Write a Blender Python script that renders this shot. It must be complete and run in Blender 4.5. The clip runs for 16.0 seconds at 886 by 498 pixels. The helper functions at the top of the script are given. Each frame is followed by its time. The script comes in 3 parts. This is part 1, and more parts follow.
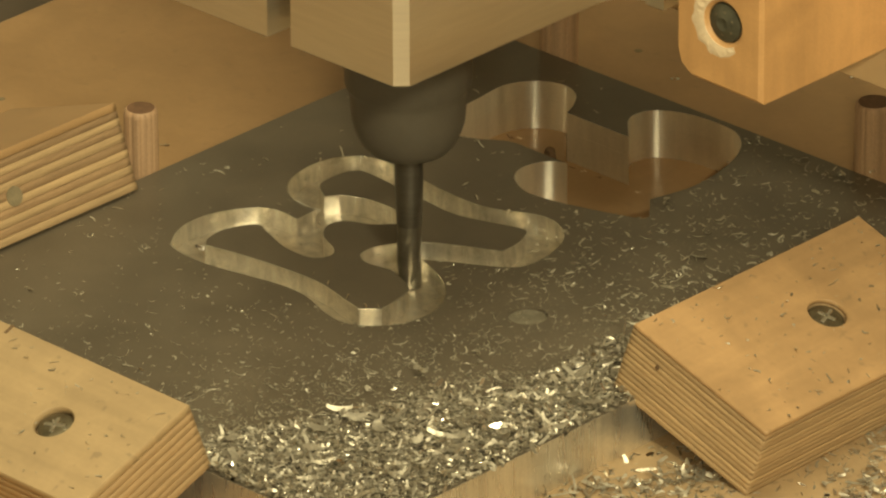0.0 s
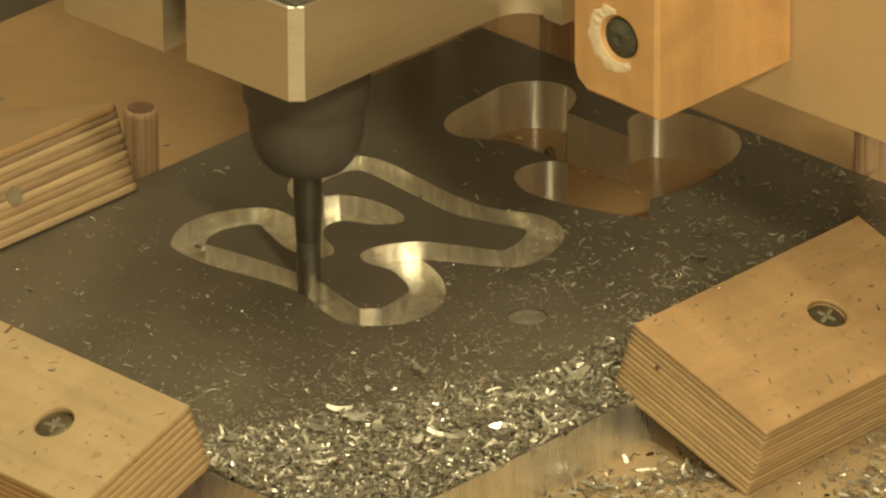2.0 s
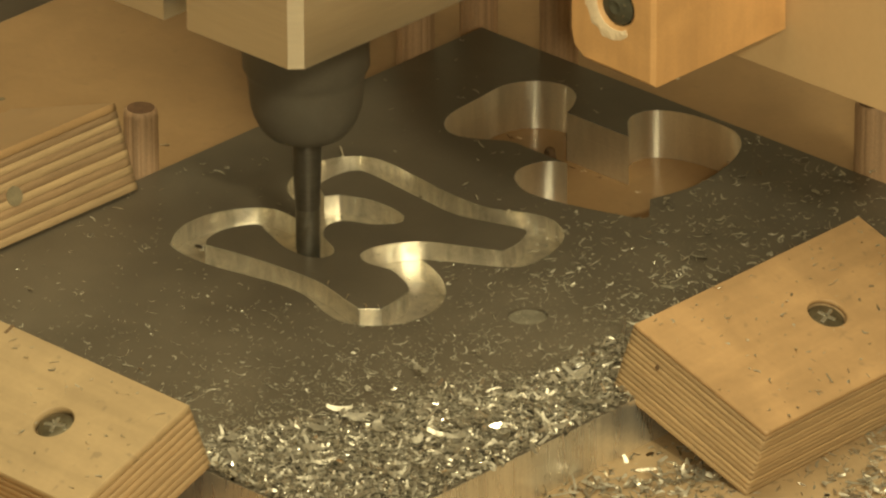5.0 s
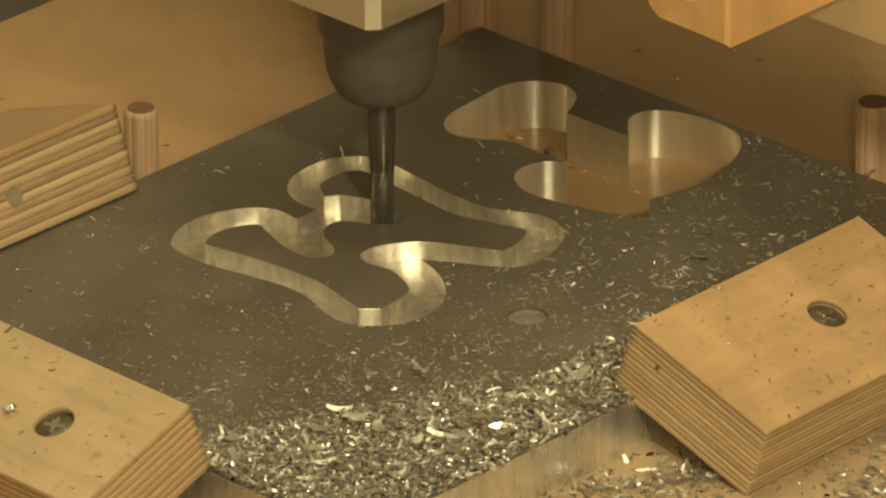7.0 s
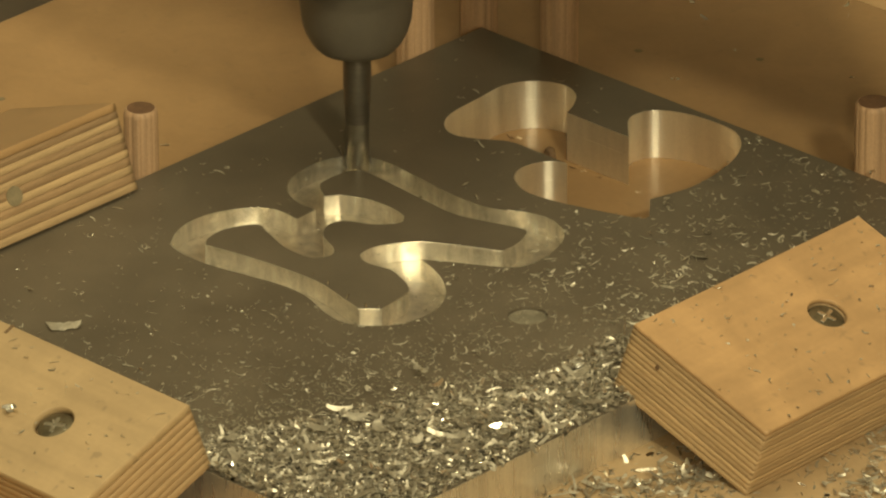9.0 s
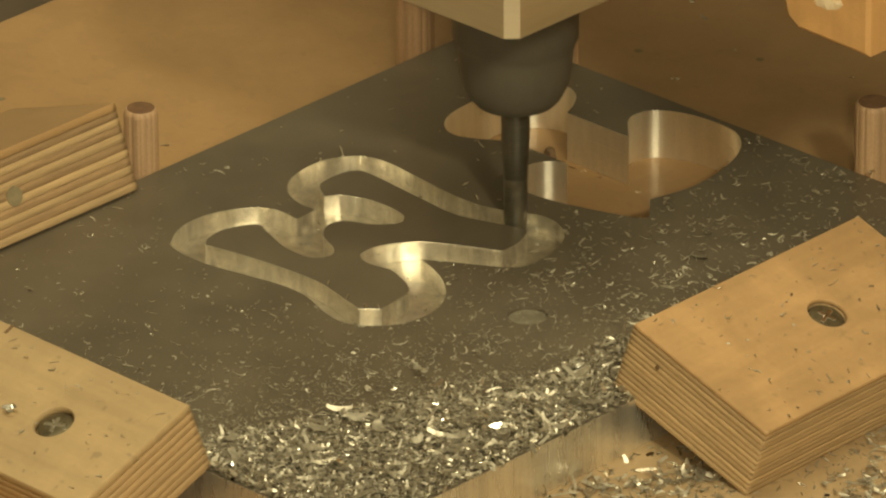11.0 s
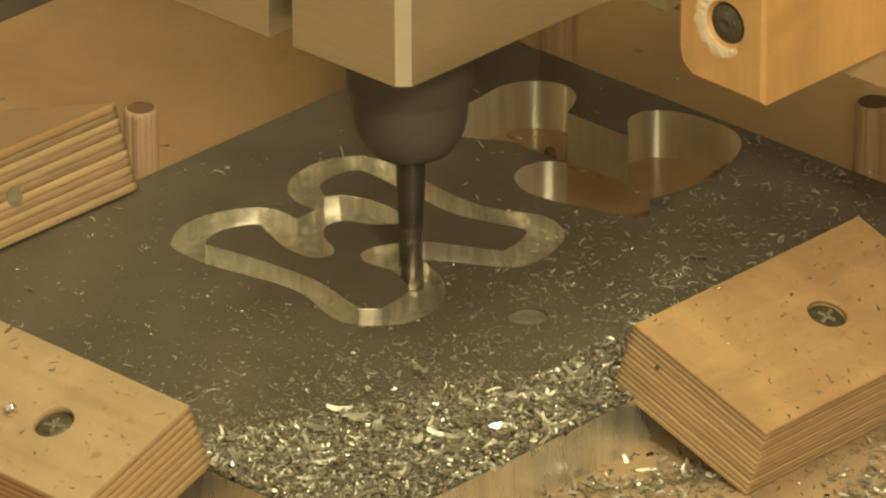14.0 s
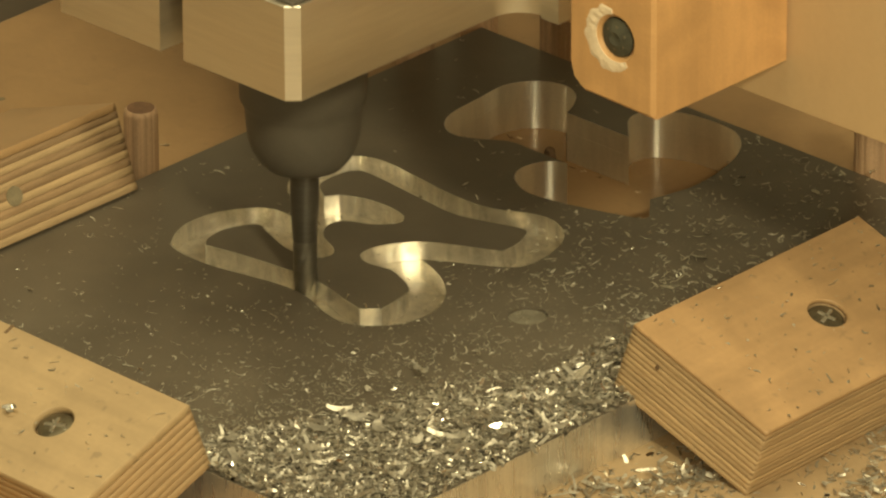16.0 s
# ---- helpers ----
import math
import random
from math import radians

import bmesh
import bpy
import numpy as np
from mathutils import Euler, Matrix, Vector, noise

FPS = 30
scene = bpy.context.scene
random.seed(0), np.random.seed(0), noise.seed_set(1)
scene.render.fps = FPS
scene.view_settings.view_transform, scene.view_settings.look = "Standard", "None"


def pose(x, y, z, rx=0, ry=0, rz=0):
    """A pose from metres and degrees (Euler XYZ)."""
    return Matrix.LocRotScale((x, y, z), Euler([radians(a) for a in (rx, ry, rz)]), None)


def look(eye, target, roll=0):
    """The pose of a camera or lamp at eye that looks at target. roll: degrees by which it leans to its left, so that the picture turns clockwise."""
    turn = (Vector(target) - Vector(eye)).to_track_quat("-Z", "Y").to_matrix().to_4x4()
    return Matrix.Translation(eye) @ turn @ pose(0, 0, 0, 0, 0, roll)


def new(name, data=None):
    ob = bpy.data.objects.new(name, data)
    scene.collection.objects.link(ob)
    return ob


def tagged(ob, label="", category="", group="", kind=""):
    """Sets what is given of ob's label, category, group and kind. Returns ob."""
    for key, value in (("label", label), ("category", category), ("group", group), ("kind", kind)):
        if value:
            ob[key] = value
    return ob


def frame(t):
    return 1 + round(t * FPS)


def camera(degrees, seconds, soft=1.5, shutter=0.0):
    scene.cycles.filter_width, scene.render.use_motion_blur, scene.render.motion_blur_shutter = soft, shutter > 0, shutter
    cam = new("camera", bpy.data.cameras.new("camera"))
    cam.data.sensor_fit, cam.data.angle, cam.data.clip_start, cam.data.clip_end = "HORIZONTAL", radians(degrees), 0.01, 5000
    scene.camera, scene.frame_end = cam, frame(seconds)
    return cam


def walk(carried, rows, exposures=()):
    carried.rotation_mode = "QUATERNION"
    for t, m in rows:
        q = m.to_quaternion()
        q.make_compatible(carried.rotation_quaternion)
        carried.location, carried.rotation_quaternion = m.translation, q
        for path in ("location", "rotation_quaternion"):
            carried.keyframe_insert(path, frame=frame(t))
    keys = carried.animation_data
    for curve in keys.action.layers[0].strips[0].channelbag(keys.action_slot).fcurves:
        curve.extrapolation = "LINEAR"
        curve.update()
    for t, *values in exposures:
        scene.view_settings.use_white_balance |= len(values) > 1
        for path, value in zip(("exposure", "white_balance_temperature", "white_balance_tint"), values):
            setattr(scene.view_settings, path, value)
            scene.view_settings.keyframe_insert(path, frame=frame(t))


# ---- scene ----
# Units in the plan are millimetres: X runs to the front right, Y to the back right, z = 0 is the top of the metal plate.
MM = 0.001
cam = camera(5.5668, 16.0, soft=2.25, shutter=0.5)
EYE = (1.24881, -1.31597, 0.87853)
walk(cam, [(0.0, look(EYE, (0, 0, 0), -0.23)), (16.0, look(EYE, (0, 0, 0), -0.23))], [(0.0, 0.07), (3.0, 0.03), (7.0, -0.05), (9.0, -0.11), (12.5, -0.05), (14.0, 0.02), (15.5, 0.07), (16.0, 0.07)])

# ---- world and lights ----
world = bpy.data.worlds.new("workshop")
scene.world = world
world.use_nodes = True
world.node_tree.nodes["Background"].inputs[0].default_value = (1.0, 0.88, 0.55, 1)
world.node_tree.nodes["Background"].inputs[1].default_value = 0.05


def area_lamp(name, eye, target, size, watts, colour):
    data = bpy.data.lights.new(name, "AREA")
    data.shape, data.size, data.energy, data.color = "DISK", size, watts, colour
    ob = new(name, data)
    ob.matrix_world = look(eye, target)
    return ob


area_lamp("work_lamp", (1.42, -1.40, 0.93), (0, 0, 0), 0.09, 10.0, (1.0, 0.908, 0.572))
area_lamp("side_lamp", (1.17, -0.676, 0.947), (0, 0, 0), 0.13, 12.0, (1.0, 0.908, 0.58))
# Wide overhead fill, added to lift the shaded parts; no known lamp hangs there.
area_lamp("overhead_fill", (0.08, -0.22, 1.6), (0, 0, 0), 1.2, 17.5, (1.0, 0.908, 0.58))


# ---- materials ----
def material(name, colour, rough=0.5, metal=0.0, vary=0.15, scale=(60, 60, 60), fine=900.0, bump=0.1, spread=0.0, coat=0.0, detail=6.0, specks=0.0, blotch=0.0):
    """Two scales of variation over a base colour: stretched grain and fine mottling; spread varies single pieces."""
    m = bpy.data.materials.new(name)
    m.use_nodes = True
    nt = m.node_tree
    n, l = nt.nodes, nt.links
    b = n["Principled BSDF"]
    tc = n.new("ShaderNodeTexCoord")
    mp = n.new("ShaderNodeMapping")
    mp.inputs["Scale"].default_value = scale
    l.new(tc.outputs["Object"], mp.inputs["Vector"])
    a = n.new("ShaderNodeTexNoise")
    a.inputs["Scale"].default_value, a.inputs["Detail"].default_value, a.inputs["Roughness"].default_value = 1.0, detail, 0.6
    l.new(mp.outputs[0], a.inputs["Vector"])
    f = n.new("ShaderNodeTexNoise")
    f.inputs["Scale"].default_value, f.inputs["Detail"].default_value = fine, 3.0
    l.new(tc.outputs["Object"], f.inputs["Vector"])
    mix = n.new("ShaderNodeMath")
    mix.operation = "MULTIPLY_ADD"
    l.new(a.outputs["Fac"], mix.inputs[0])
    mix.inputs[1].default_value = 0.75
    half = n.new("ShaderNodeMath")
    half.operation = "MULTIPLY"
    half.inputs[1].default_value = 0.25
    l.new(f.outputs["Fac"], half.inputs[0])
    l.new(half.outputs[0], mix.inputs[2])
    ramp = n.new("ShaderNodeValToRGB")
    c = Vector(colour)
    ramp.color_ramp.elements[0].position, ramp.color_ramp.elements[1].position = 0.3, 0.7
    ramp.color_ramp.elements[0].color = (*(c * (1 - vary)), 1)
    ramp.color_ramp.elements[1].color = (*(c * (1 + vary)), 1)
    l.new(mix.outputs[0], ramp.inputs[0])
    out = ramp.outputs[0]
    if blotch:
        wide = n.new("ShaderNodeTexNoise")
        wide.inputs["Scale"].default_value, wide.inputs["Detail"].default_value, wide.inputs["Distortion"].default_value = 55.0, 4.0, 0.8
        l.new(tc.outputs["Object"], wide.inputs["Vector"])
        gain = n.new("ShaderNodeMapRange")
        gain.inputs["From Min"].default_value, gain.inputs["From Max"].default_value = 0.3, 0.7
        gain.inputs["To Min"].default_value, gain.inputs["To Max"].default_value = 1 - blotch, 1 + blotch
        l.new(wide.outputs["Fac"], gain.inputs["Value"])
        tone = n.new("ShaderNodeVectorMath")
        tone.operation = "SCALE"
        l.new(out, tone.inputs[0])
        l.new(gain.outputs[0], tone.inputs["Scale"])
        out = tone.outputs[0]
    if specks:
        dirt = n.new("ShaderNodeTexNoise")
        dirt.inputs["Scale"].default_value, dirt.inputs["Detail"].default_value = 260.0, 2.0
        l.new(tc.outputs["Object"], dirt.inputs["Vector"])
        cut = n.new("ShaderNodeMapRange")
        cut.inputs["From Min"].default_value, cut.inputs["From Max"].default_value = 0.65, 0.72
        cut.inputs["To Min"].default_value, cut.inputs["To Max"].default_value = 0.0, specks
        l.new(dirt.outputs["Fac"], cut.inputs["Value"])
        over = n.new("ShaderNodeMix")
        over.data_type = "RGBA"
        over.inputs[7].default_value = (0.10, 0.08, 0.055, 1)
        l.new(cut.outputs[0], over.inputs[0])
        l.new(out, over.inputs[6])
        out = over.outputs[2]
    if spread:
        info = n.new("ShaderNodeObjectInfo")
        hsv = n.new("ShaderNodeHueSaturation")
        mr = n.new("ShaderNodeMapRange")
        mr.inputs["To Min"].default_value, mr.inputs["To Max"].default_value = 1 - spread, 1 + spread
        l.new(info.outputs["Random"], mr.inputs["Value"])
        l.new(mr.outputs[0], hsv.inputs["Value"])
        l.new(out, hsv.inputs["Color"])
        out = hsv.outputs[0]
    l.new(out, b.inputs["Base Color"])
    b.inputs["Roughness"].default_value, b.inputs["Metallic"].default_value = rough, metal
    b.inputs["Coat Weight"].default_value = coat
    rr = n.new("ShaderNodeMapRange")
    rr.inputs["To Min"].default_value, rr.inputs["To Max"].default_value = max(rough - 0.08, 0.03), min(rough + 0.1, 1)
    l.new(a.outputs["Fac"], rr.inputs["Value"])
    l.new(rr.outputs[0], b.inputs["Roughness"])
    if bump:
        bp = n.new("ShaderNodeBump")
        bp.inputs["Strength"].default_value, bp.inputs["Distance"].default_value = bump, 0.0004
        l.new(mix.outputs[0], bp.inputs["Height"])
        l.new(bp.outputs[0], b.inputs["Normal"])
    return m


def upright_lay(m, amount=0.9):
    """Tool marks run level round the cut walls, so their gloss spreads up and down."""
    n, l = m.node_tree.nodes, m.node_tree.links
    up = n.new("ShaderNodeCombineXYZ")
    up.inputs["Z"].default_value = 1.0
    l.new(up.outputs[0], n["Principled BSDF"].inputs["Tangent"])
    n["Principled BSDF"].inputs["Anisotropic"].default_value = amount


PLATE = material("dark_plate_skin", (0.121, 0.0985, 0.069), 0.36, 0.0, 0.22, (25, 25, 25), 1500, 0.02, blotch=0.1)
CUT = material("milled_aluminium", (0.89, 0.845, 0.74), 0.23, 0.88, 0.34, (420, 420, 90), 900, 0.35, blotch=0.1)
CLEAN = material("finished_aluminium", (0.86, 0.79, 0.66), 0.32, 0.86, 0.12, (260, 260, 40), 1500, 0.2)
upright_lay(CLEAN)
upright_lay(CUT)
EDGE = material("sawn_aluminium_edge", (0.74, 0.69, 0.58), 0.27, 0.8, 0.2, (330, 330, 40), 1500, 0.12, blotch=0.12)
DIMPLE = material("worn_dimple", (0.30, 0.27, 0.20), 0.35, 0.4, 0.4, (200, 200, 200), 1500, 0.2, blotch=0.2)
FLOOR = material("milled_floor", (0.74, 0.68, 0.57), 0.36, 0.92, 0.3, (300, 300, 300), 2500, 0.2)
ALU = material("brushed_aluminium", (0.80, 0.735, 0.60), 0.44, 1.0, 0.06, (60, 60, 900), 2500, 0.06)
STEEL = material("tool_steel", (0.15, 0.135, 0.11), 0.36, 0.8, 0.2, (30, 30, 500), 1500, 0.05)
# Paler than STEEL: the slot's reflection and the spin blur are put into the colour.
FLUTE = material("paler_flute_steel", (0.21, 0.19, 0.15), 0.36, 0.85, 0.2, (200, 200, 500), 1500, 0.05)
BLACK = material("black_oxide", (0.100, 0.085, 0.063), 0.5, 0.0, 0.15, (80, 80, 80), 1200, 0.05)
DARK = material("dark_recess", (0.07, 0.066, 0.042), 0.6, 0.1, 0.5, (300, 300, 300), 1500, 0.2)
BIRCH = material("birch_veneer", (0.430, 0.300, 0.158), 0.55, 0.0, 0.11, (14, 260, 240), 700, 0.15, specks=0.3, blotch=0.08)
BIRCH_X = material("birch_veneer_pink", (0.445, 0.274, 0.130), 0.5, 0.0, 0.13, (18, 230, 230), 700, 0.15, specks=0.28, blotch=0.12)
BIRCH_V = material("birch_veneer_plain", (0.53, 0.365, 0.195), 0.55, 0.0, 0.07, (50, 50, 14), 700, 0.1)
PLY_A = material("ply_light", (0.46, 0.31, 0.16), 0.7, 0.0, 0.24, (90, 90, 1500), 2200, 0.5, 0.12)
PLY_C = material("ply_middle", (0.425, 0.285, 0.148), 0.7, 0.0, 0.2, (120, 120, 900), 2200, 0.3, 0.12)
PLY_B = material("ply_dark", (0.325, 0.205, 0.105), 0.75, 0.0, 0.3, (90, 90, 1500), 2500, 0.4, 0.14)
GLUE = material("ply_glue_line", (0.15, 0.09, 0.045), 0.8, 0.0, 0.3, (300, 300, 300), 2000, 0.2)
PINE = material("orange_pine", (0.60, 0.34, 0.14), 0.45, 0.0, 0.14, (160, 160, 14), 1500, 0.1, blotch=0.14)
PALE_PINE = material("pale_pine", (0.78, 0.62, 0.42), 0.7, 0.0, 0.12, (300, 300, 300), 2000, 0.4)
DOWEL = material("beech_dowel", (0.46, 0.29, 0.165), 0.6, 0.0, 0.34, (500, 500, 14), 2000, 0.3)
DOWEL_END = material("beech_end_grain", (0.17, 0.09, 0.045), 0.8, 0.0, 0.3, (500, 500, 500), 2000, 0.4)
BOARD = material("fibreboard", (0.388, 0.236, 0.110), 0.38, 0.0, 0.1, (22, 22, 22), 700, 0.06, specks=0.1, blotch=0.07)
DUSTY = material("dusty_fibreboard", (0.385, 0.270, 0.150), 0.5, 0.0, 0.14, (60, 60, 60), 900, 0.15, specks=0.3, blotch=0.12)
CHIP = material("aluminium_chip", (0.51, 0.465, 0.37), 0.22, 0.8, 0.3, (500, 500, 500), 3000, 0.1)
def vary_chips(m, low=0.12, high=0.7):
    """Some chips are bright, most are dull."""
    n, l = m.node_tree.nodes, m.node_tree.links
    b, geo, r = n["Principled BSDF"], n.new("ShaderNodeNewGeometry"), n.new("ShaderNodeMapRange")
    r.inputs["To Min"].default_value, r.inputs["To Max"].default_value = low, high
    l.new(geo.outputs["Random Per Island"], r.inputs["Value"])
    l.new(r.outputs[0], b.inputs["Roughness"])


vary_chips(CHIP)
GRIT = material("dull_grit", (0.27, 0.24, 0.175), 0.5, 0.5, 0.3, (500, 500, 500), 3000, 0.1)
FINE = material("fine_dull_chip", (0.56, 0.52, 0.41), 0.4, 0.8, 0.3, (500, 500, 500), 3000, 0.1)
vary_chips(FINE, 0.25, 0.8)
SHINE = material("bright_chip", (0.9, 0.88, 0.82), 0.16, 1.0, 0.1, (500, 500, 500), 2500, 0.2)
DULL_SCREW = material("dull_screw", (0.17, 0.14, 0.085), 0.4, 0.7, 0.4, (500, 500, 500), 2500, 0.3)
PLUG = material("old_plug", (0.24, 0.19, 0.11), 0.7, 0.0, 0.3, (400, 400, 400), 2500, 0.3)
WALL = material("painted_wall", (0.80, 0.75, 0.65), 0.8, 0.0, 0.05, (3, 3, 3), 60, 0.05)
BENCH = material("bench_top", (0.10, 0.075, 0.05), 0.6, 0.0, 0.2, (8, 60, 8), 300, 0.1)


# ---- mesh helpers ----
def part(name, bm, mat, parent=None, label="", smooth=0.0):
    """Link a bmesh, drawn in millimetres, as one mesh object under a thing."""
    bmesh.ops.recalc_face_normals(bm, faces=bm.faces)
    me = bpy.data.meshes.new(name)
    bm.to_mesh(me)
    bm.free()
    return link(name, me, mat, parent, label, smooth)


def link(name, me, mat, parent=None, label="", smooth=0.0):
    for m in mat if isinstance(mat, (list, tuple)) else [mat]:
        me.materials.append(m)
    if smooth:
        me.shade_smooth()
        me.set_sharp_from_angle(angle=radians(smooth))
    ob = new(name, me)
    if parent:
        ob.parent = parent
    return tagged(ob, label)


def box(lo, hi, bevel=0.3, segments=2):
    bm = bmesh.new()
    bmesh.ops.create_cube(bm, size=1.0)
    for v in bm.verts:
        v.co = Vector([(lo[i] + hi[i]) / 2 + v.co[i] * (hi[i] - lo[i]) for i in range(3)]) * MM
    if bevel:
        bmesh.ops.bevel(bm, geom=bm.edges[:], offset=bevel * MM, segments=segments, affect="EDGES", profile=0.5)
    return bm


def prism(outline, z0, z1, bevel=0.0):
    bm = bmesh.new()
    low = [bm.verts.new((x * MM, y * MM, z0 * MM)) for x, y in outline]
    top = [bm.verts.new((x * MM, y * MM, z1 * MM)) for x, y in outline]
    n = len(outline)
    bm.faces.new(low[::-1])
    face = bm.faces.new(top)
    for i in range(n):
        bm.faces.new((low[i], low[(i + 1) % n], top[(i + 1) % n], top[i]))
    if bevel:
        edges = [e for e in bm.edges if e.verts[0].co.z == e.verts[1].co.z]
        bmesh.ops.bevel(bm, geom=edges, offset=bevel * MM, segments=1, affect="EDGES")
    return bm


def turned(profile, sides=48, at=(0, 0)):
    """A solid of revolution from (radius, height) pairs, closed on the axis."""
    bm = bmesh.new()
    rings = []
    for r, z in profile:
        rings.append([bm.verts.new(((at[0] + r * math.cos(a)) * MM, (at[1] + r * math.sin(a)) * MM, z * MM))
                      for a in (2 * math.pi * i / sides for i in range(sides))])
    for a, b in zip(rings, rings[1:]):
        for i in range(sides):
            bm.faces.new((a[i], a[(i + 1) % sides], b[(i + 1) % sides], b[i]))
    bm.faces.new(rings[0][::-1])
    bm.faces.new(rings[-1])
    return bm


def rounded(points, steps=6):
    """A closed smooth line through the nodes; a node given as (x, y, 1) is a sharp corner."""
    n, line = len(points), []
    for i in range(n):
        p0, p1, p2, p3 = (Vector(points[(i + k) % n][:2]) for k in (-1, 0, 1, 2))
        if len(points[i]) > 2:
            p0 = p1 * 2 - p2
        if len(points[(i + 1) % n]) > 2:
            p3 = p2 * 2 - p1
        for s in range(steps):
            t = s / steps
            line.append(0.5 * (2 * p1 + (p2 - p0) * t + (2 * p0 - 5 * p1 + 4 * p2 - p3) * t * t + (3 * p1 - p0 - 3 * p2 + p3) * t ** 3))
    return line


def sheet(loops, z0, z1, edge=0.12):
    """A flat sheet with openings: the first loop is its rim, the others are cut through it."""
    cu = bpy.data.curves.new("sheet", "CURVE")
    cu.dimensions, cu.fill_mode = "2D", "BOTH"
    cu.extrude, cu.bevel_depth, cu.bevel_resolution, cu.offset = ((z1 - z0) / 2 - edge) * MM, edge * MM, 0, -edge * MM
    for loop in loops:
        sp = cu.splines.new("POLY")
        sp.points.add(len(loop) - 1)
        for q, xy in zip(sp.points, loop):
            q.co = (xy[0] * MM, xy[1] * MM, 0, 1)
        sp.use_cyclic_u = True
    ob = bpy.data.objects.new("sheet", cu)
    scene.collection.objects.link(ob)
    dg = bpy.context.evaluated_depsgraph_get()
    me = bpy.data.meshes.new_from_object(ob.evaluated_get(dg))
    bpy.data.objects.remove(ob)
    me.transform(Matrix.Translation((0, 0, (z0 + z1) / 2 * MM)))
    return me


# ---- the room ----
def room():
    for name, lo, hi in (("floor", (-2600, -2600, -1000), (2600, 2600, -950)), ("ceiling", (-2600, -2600, 1650), (2600, 2600, 1700)),
                         ("wall_north", (-2600, 2600, -1000), (2600, 2650, 1700)), ("wall_south", (-2600, -2650, -1000), (2600, -2600, 1700)),
                         ("wall_east", (2600, -2650, -1000), (2650, 2650, 1700)), ("wall_west", (-2650, -2650, -1000), (-2600, 2650, 1700))):
        tagged(part(name, box(lo, hi, 0), WALL), "plain painted workshop " + name.split("_")[0], name.split("_")[0], kind="structure")
    bench = part("workbench", box((-500, -420, -949), (420, 520, -32), 2), BENCH)
    tagged(bench, "dark wooden bench under the milling machine bed", "workbench")
    bed = tagged(new("machine_bed"), "tan fibreboard machine bed with scattered metal chips", "machine bed")
    part("bed_board", box((-178.5, -330, -31.9), (80.1, 420, -12.05), 0.5), BOARD, bed)
    part("bed_board", box((80.2, -330, -31.9), (330, 420, -12.05), 0.5), DUSTY, bed, "paler dusty board")
    for x, y in ((-56.9, 126.9), (-32.8, 142.7), (-147.2, 6.2)):
        part("screw_hole", turned([(1.0, -12.2), (1.0, -12.03), (0.8, -12.02)], 20, (x, y)), PLUG, bed, "small dark filled hole")


# ---- the plate ----
OPENING = [(15.9, 2.4), (19.2, 6.6), (19.0, 14.0), (16.4, 21.4), (12.3, 25.6), (6.9, 27.5), (1.7, 26.6), (-3.3, 23.8), (-9.0, 22.0), (-17.7, 21.7), (-29.3, 22.9),
           (-37.6, 24.0), (-44.0, 23.5), (-48.0, 21.0), (-51.0, 16.0), (-51.4, 9.0), (-49.4, 2.0), (-45.2, -2.6), (-39.6, -4.8), (-34.6, -4.7, 1), (-34.3, -11.1, 1),
           (-41.1, -10.8), (-46.3, -14.4), (-50.2, -21.9), (-50.7, -29.8), (-47.7, -36.9), (-43.6, -40.4), (-33.1, -41.0), (-22.1, -38.9), (-13.3, -37.3), (-5.3, -37.7),
           (2.9, -40.6), (9.5, -41.3), (15.2, -38.2), (19.4, -32.2), (19.9, -24.0), (16.7, -17.0), (11.6, -12.1), (5.8, -9.0), (0.0, -7.1, 1), (6.0, -3.4)]
PIECE = [(-39.0, -19.0), (-42.4, -25.1), (-42.2, -30.8), (-40.2, -34.3, 1), (-27.1, -31.9), (-14.5, -30.7), (-6.5, -31.0), (1.6, -33.0), (7.1, -34.2, 1), (10.9, -31.0, 1),
         (9.6, -21.7), (6.9, -18.5), (2.7, -16.6), (-1.2, -15.4), (-7.3, -16.4), (-10.9, -15.0), (-12.0, -11.6), (-10.8, -7.2), (-6.6, -1.0), (-0.1, 3.0), (10.5, 8.2, 1),
         (10.2, 13.1), (8.4, 18.0), (5.6, 19.6), (-4.0, 16.5), (-11.0, 14.8), (-22.6, 15.7), (-39.0, 17.2), (-42.6, 15.8), (-43.8, 12.0), (-43.2, 5.5), (-38.0, 1.5, 1),
         (-36.2, 4.4, 1), (-30.1, 7.0), (-23.4, 7.5), (-18.0, 6.2), (-16.4, 3.0), (-20.1, -1.4), (-25.9, -4.4), (-27.2, -8.6), (-24.0, -13.3), (-17.9, -16.3), (-16.0, -19.4),
         (-18.6, -23.0), (-26.1, -23.1), (-34.1, -20.4)]
FINISHED = [(-44.6, 47.6), (-47.5, 53.2), (-48.6, 63.9), (-49.0, 72.4), (-45.3, 79.0), (-39.0, 81.8), (-33.7, 79.9), (-30.3, 75.5), (-28.3, 71.1, 1), (-9.2, 71.1, 1),
            (-15.4, 77.8), (-16.2, 82.4), (-13.6, 86.6), (-6.3, 89.8), (3.8, 90.2), (10.0, 87.6), (14.8, 81.4), (18.0, 71.0), (18.7, 60.7), (16.3, 50.1, 1), (22.2, 43.4, 1),
            (20.6, 41.0), (6.2, 36.2), (-0.3, 34.6), (-6.4, 34.2), (-12.2, 36.6), (-15.3, 40.2), (-15.9, 44.2), (-14.7, 47.9), (-12.6, 50.2), (-10.0, 51.3, 1), (-19.3, 51.3), (-27.4, 51.0), (-34.2, 46.8), (-39.6, 45.0)]
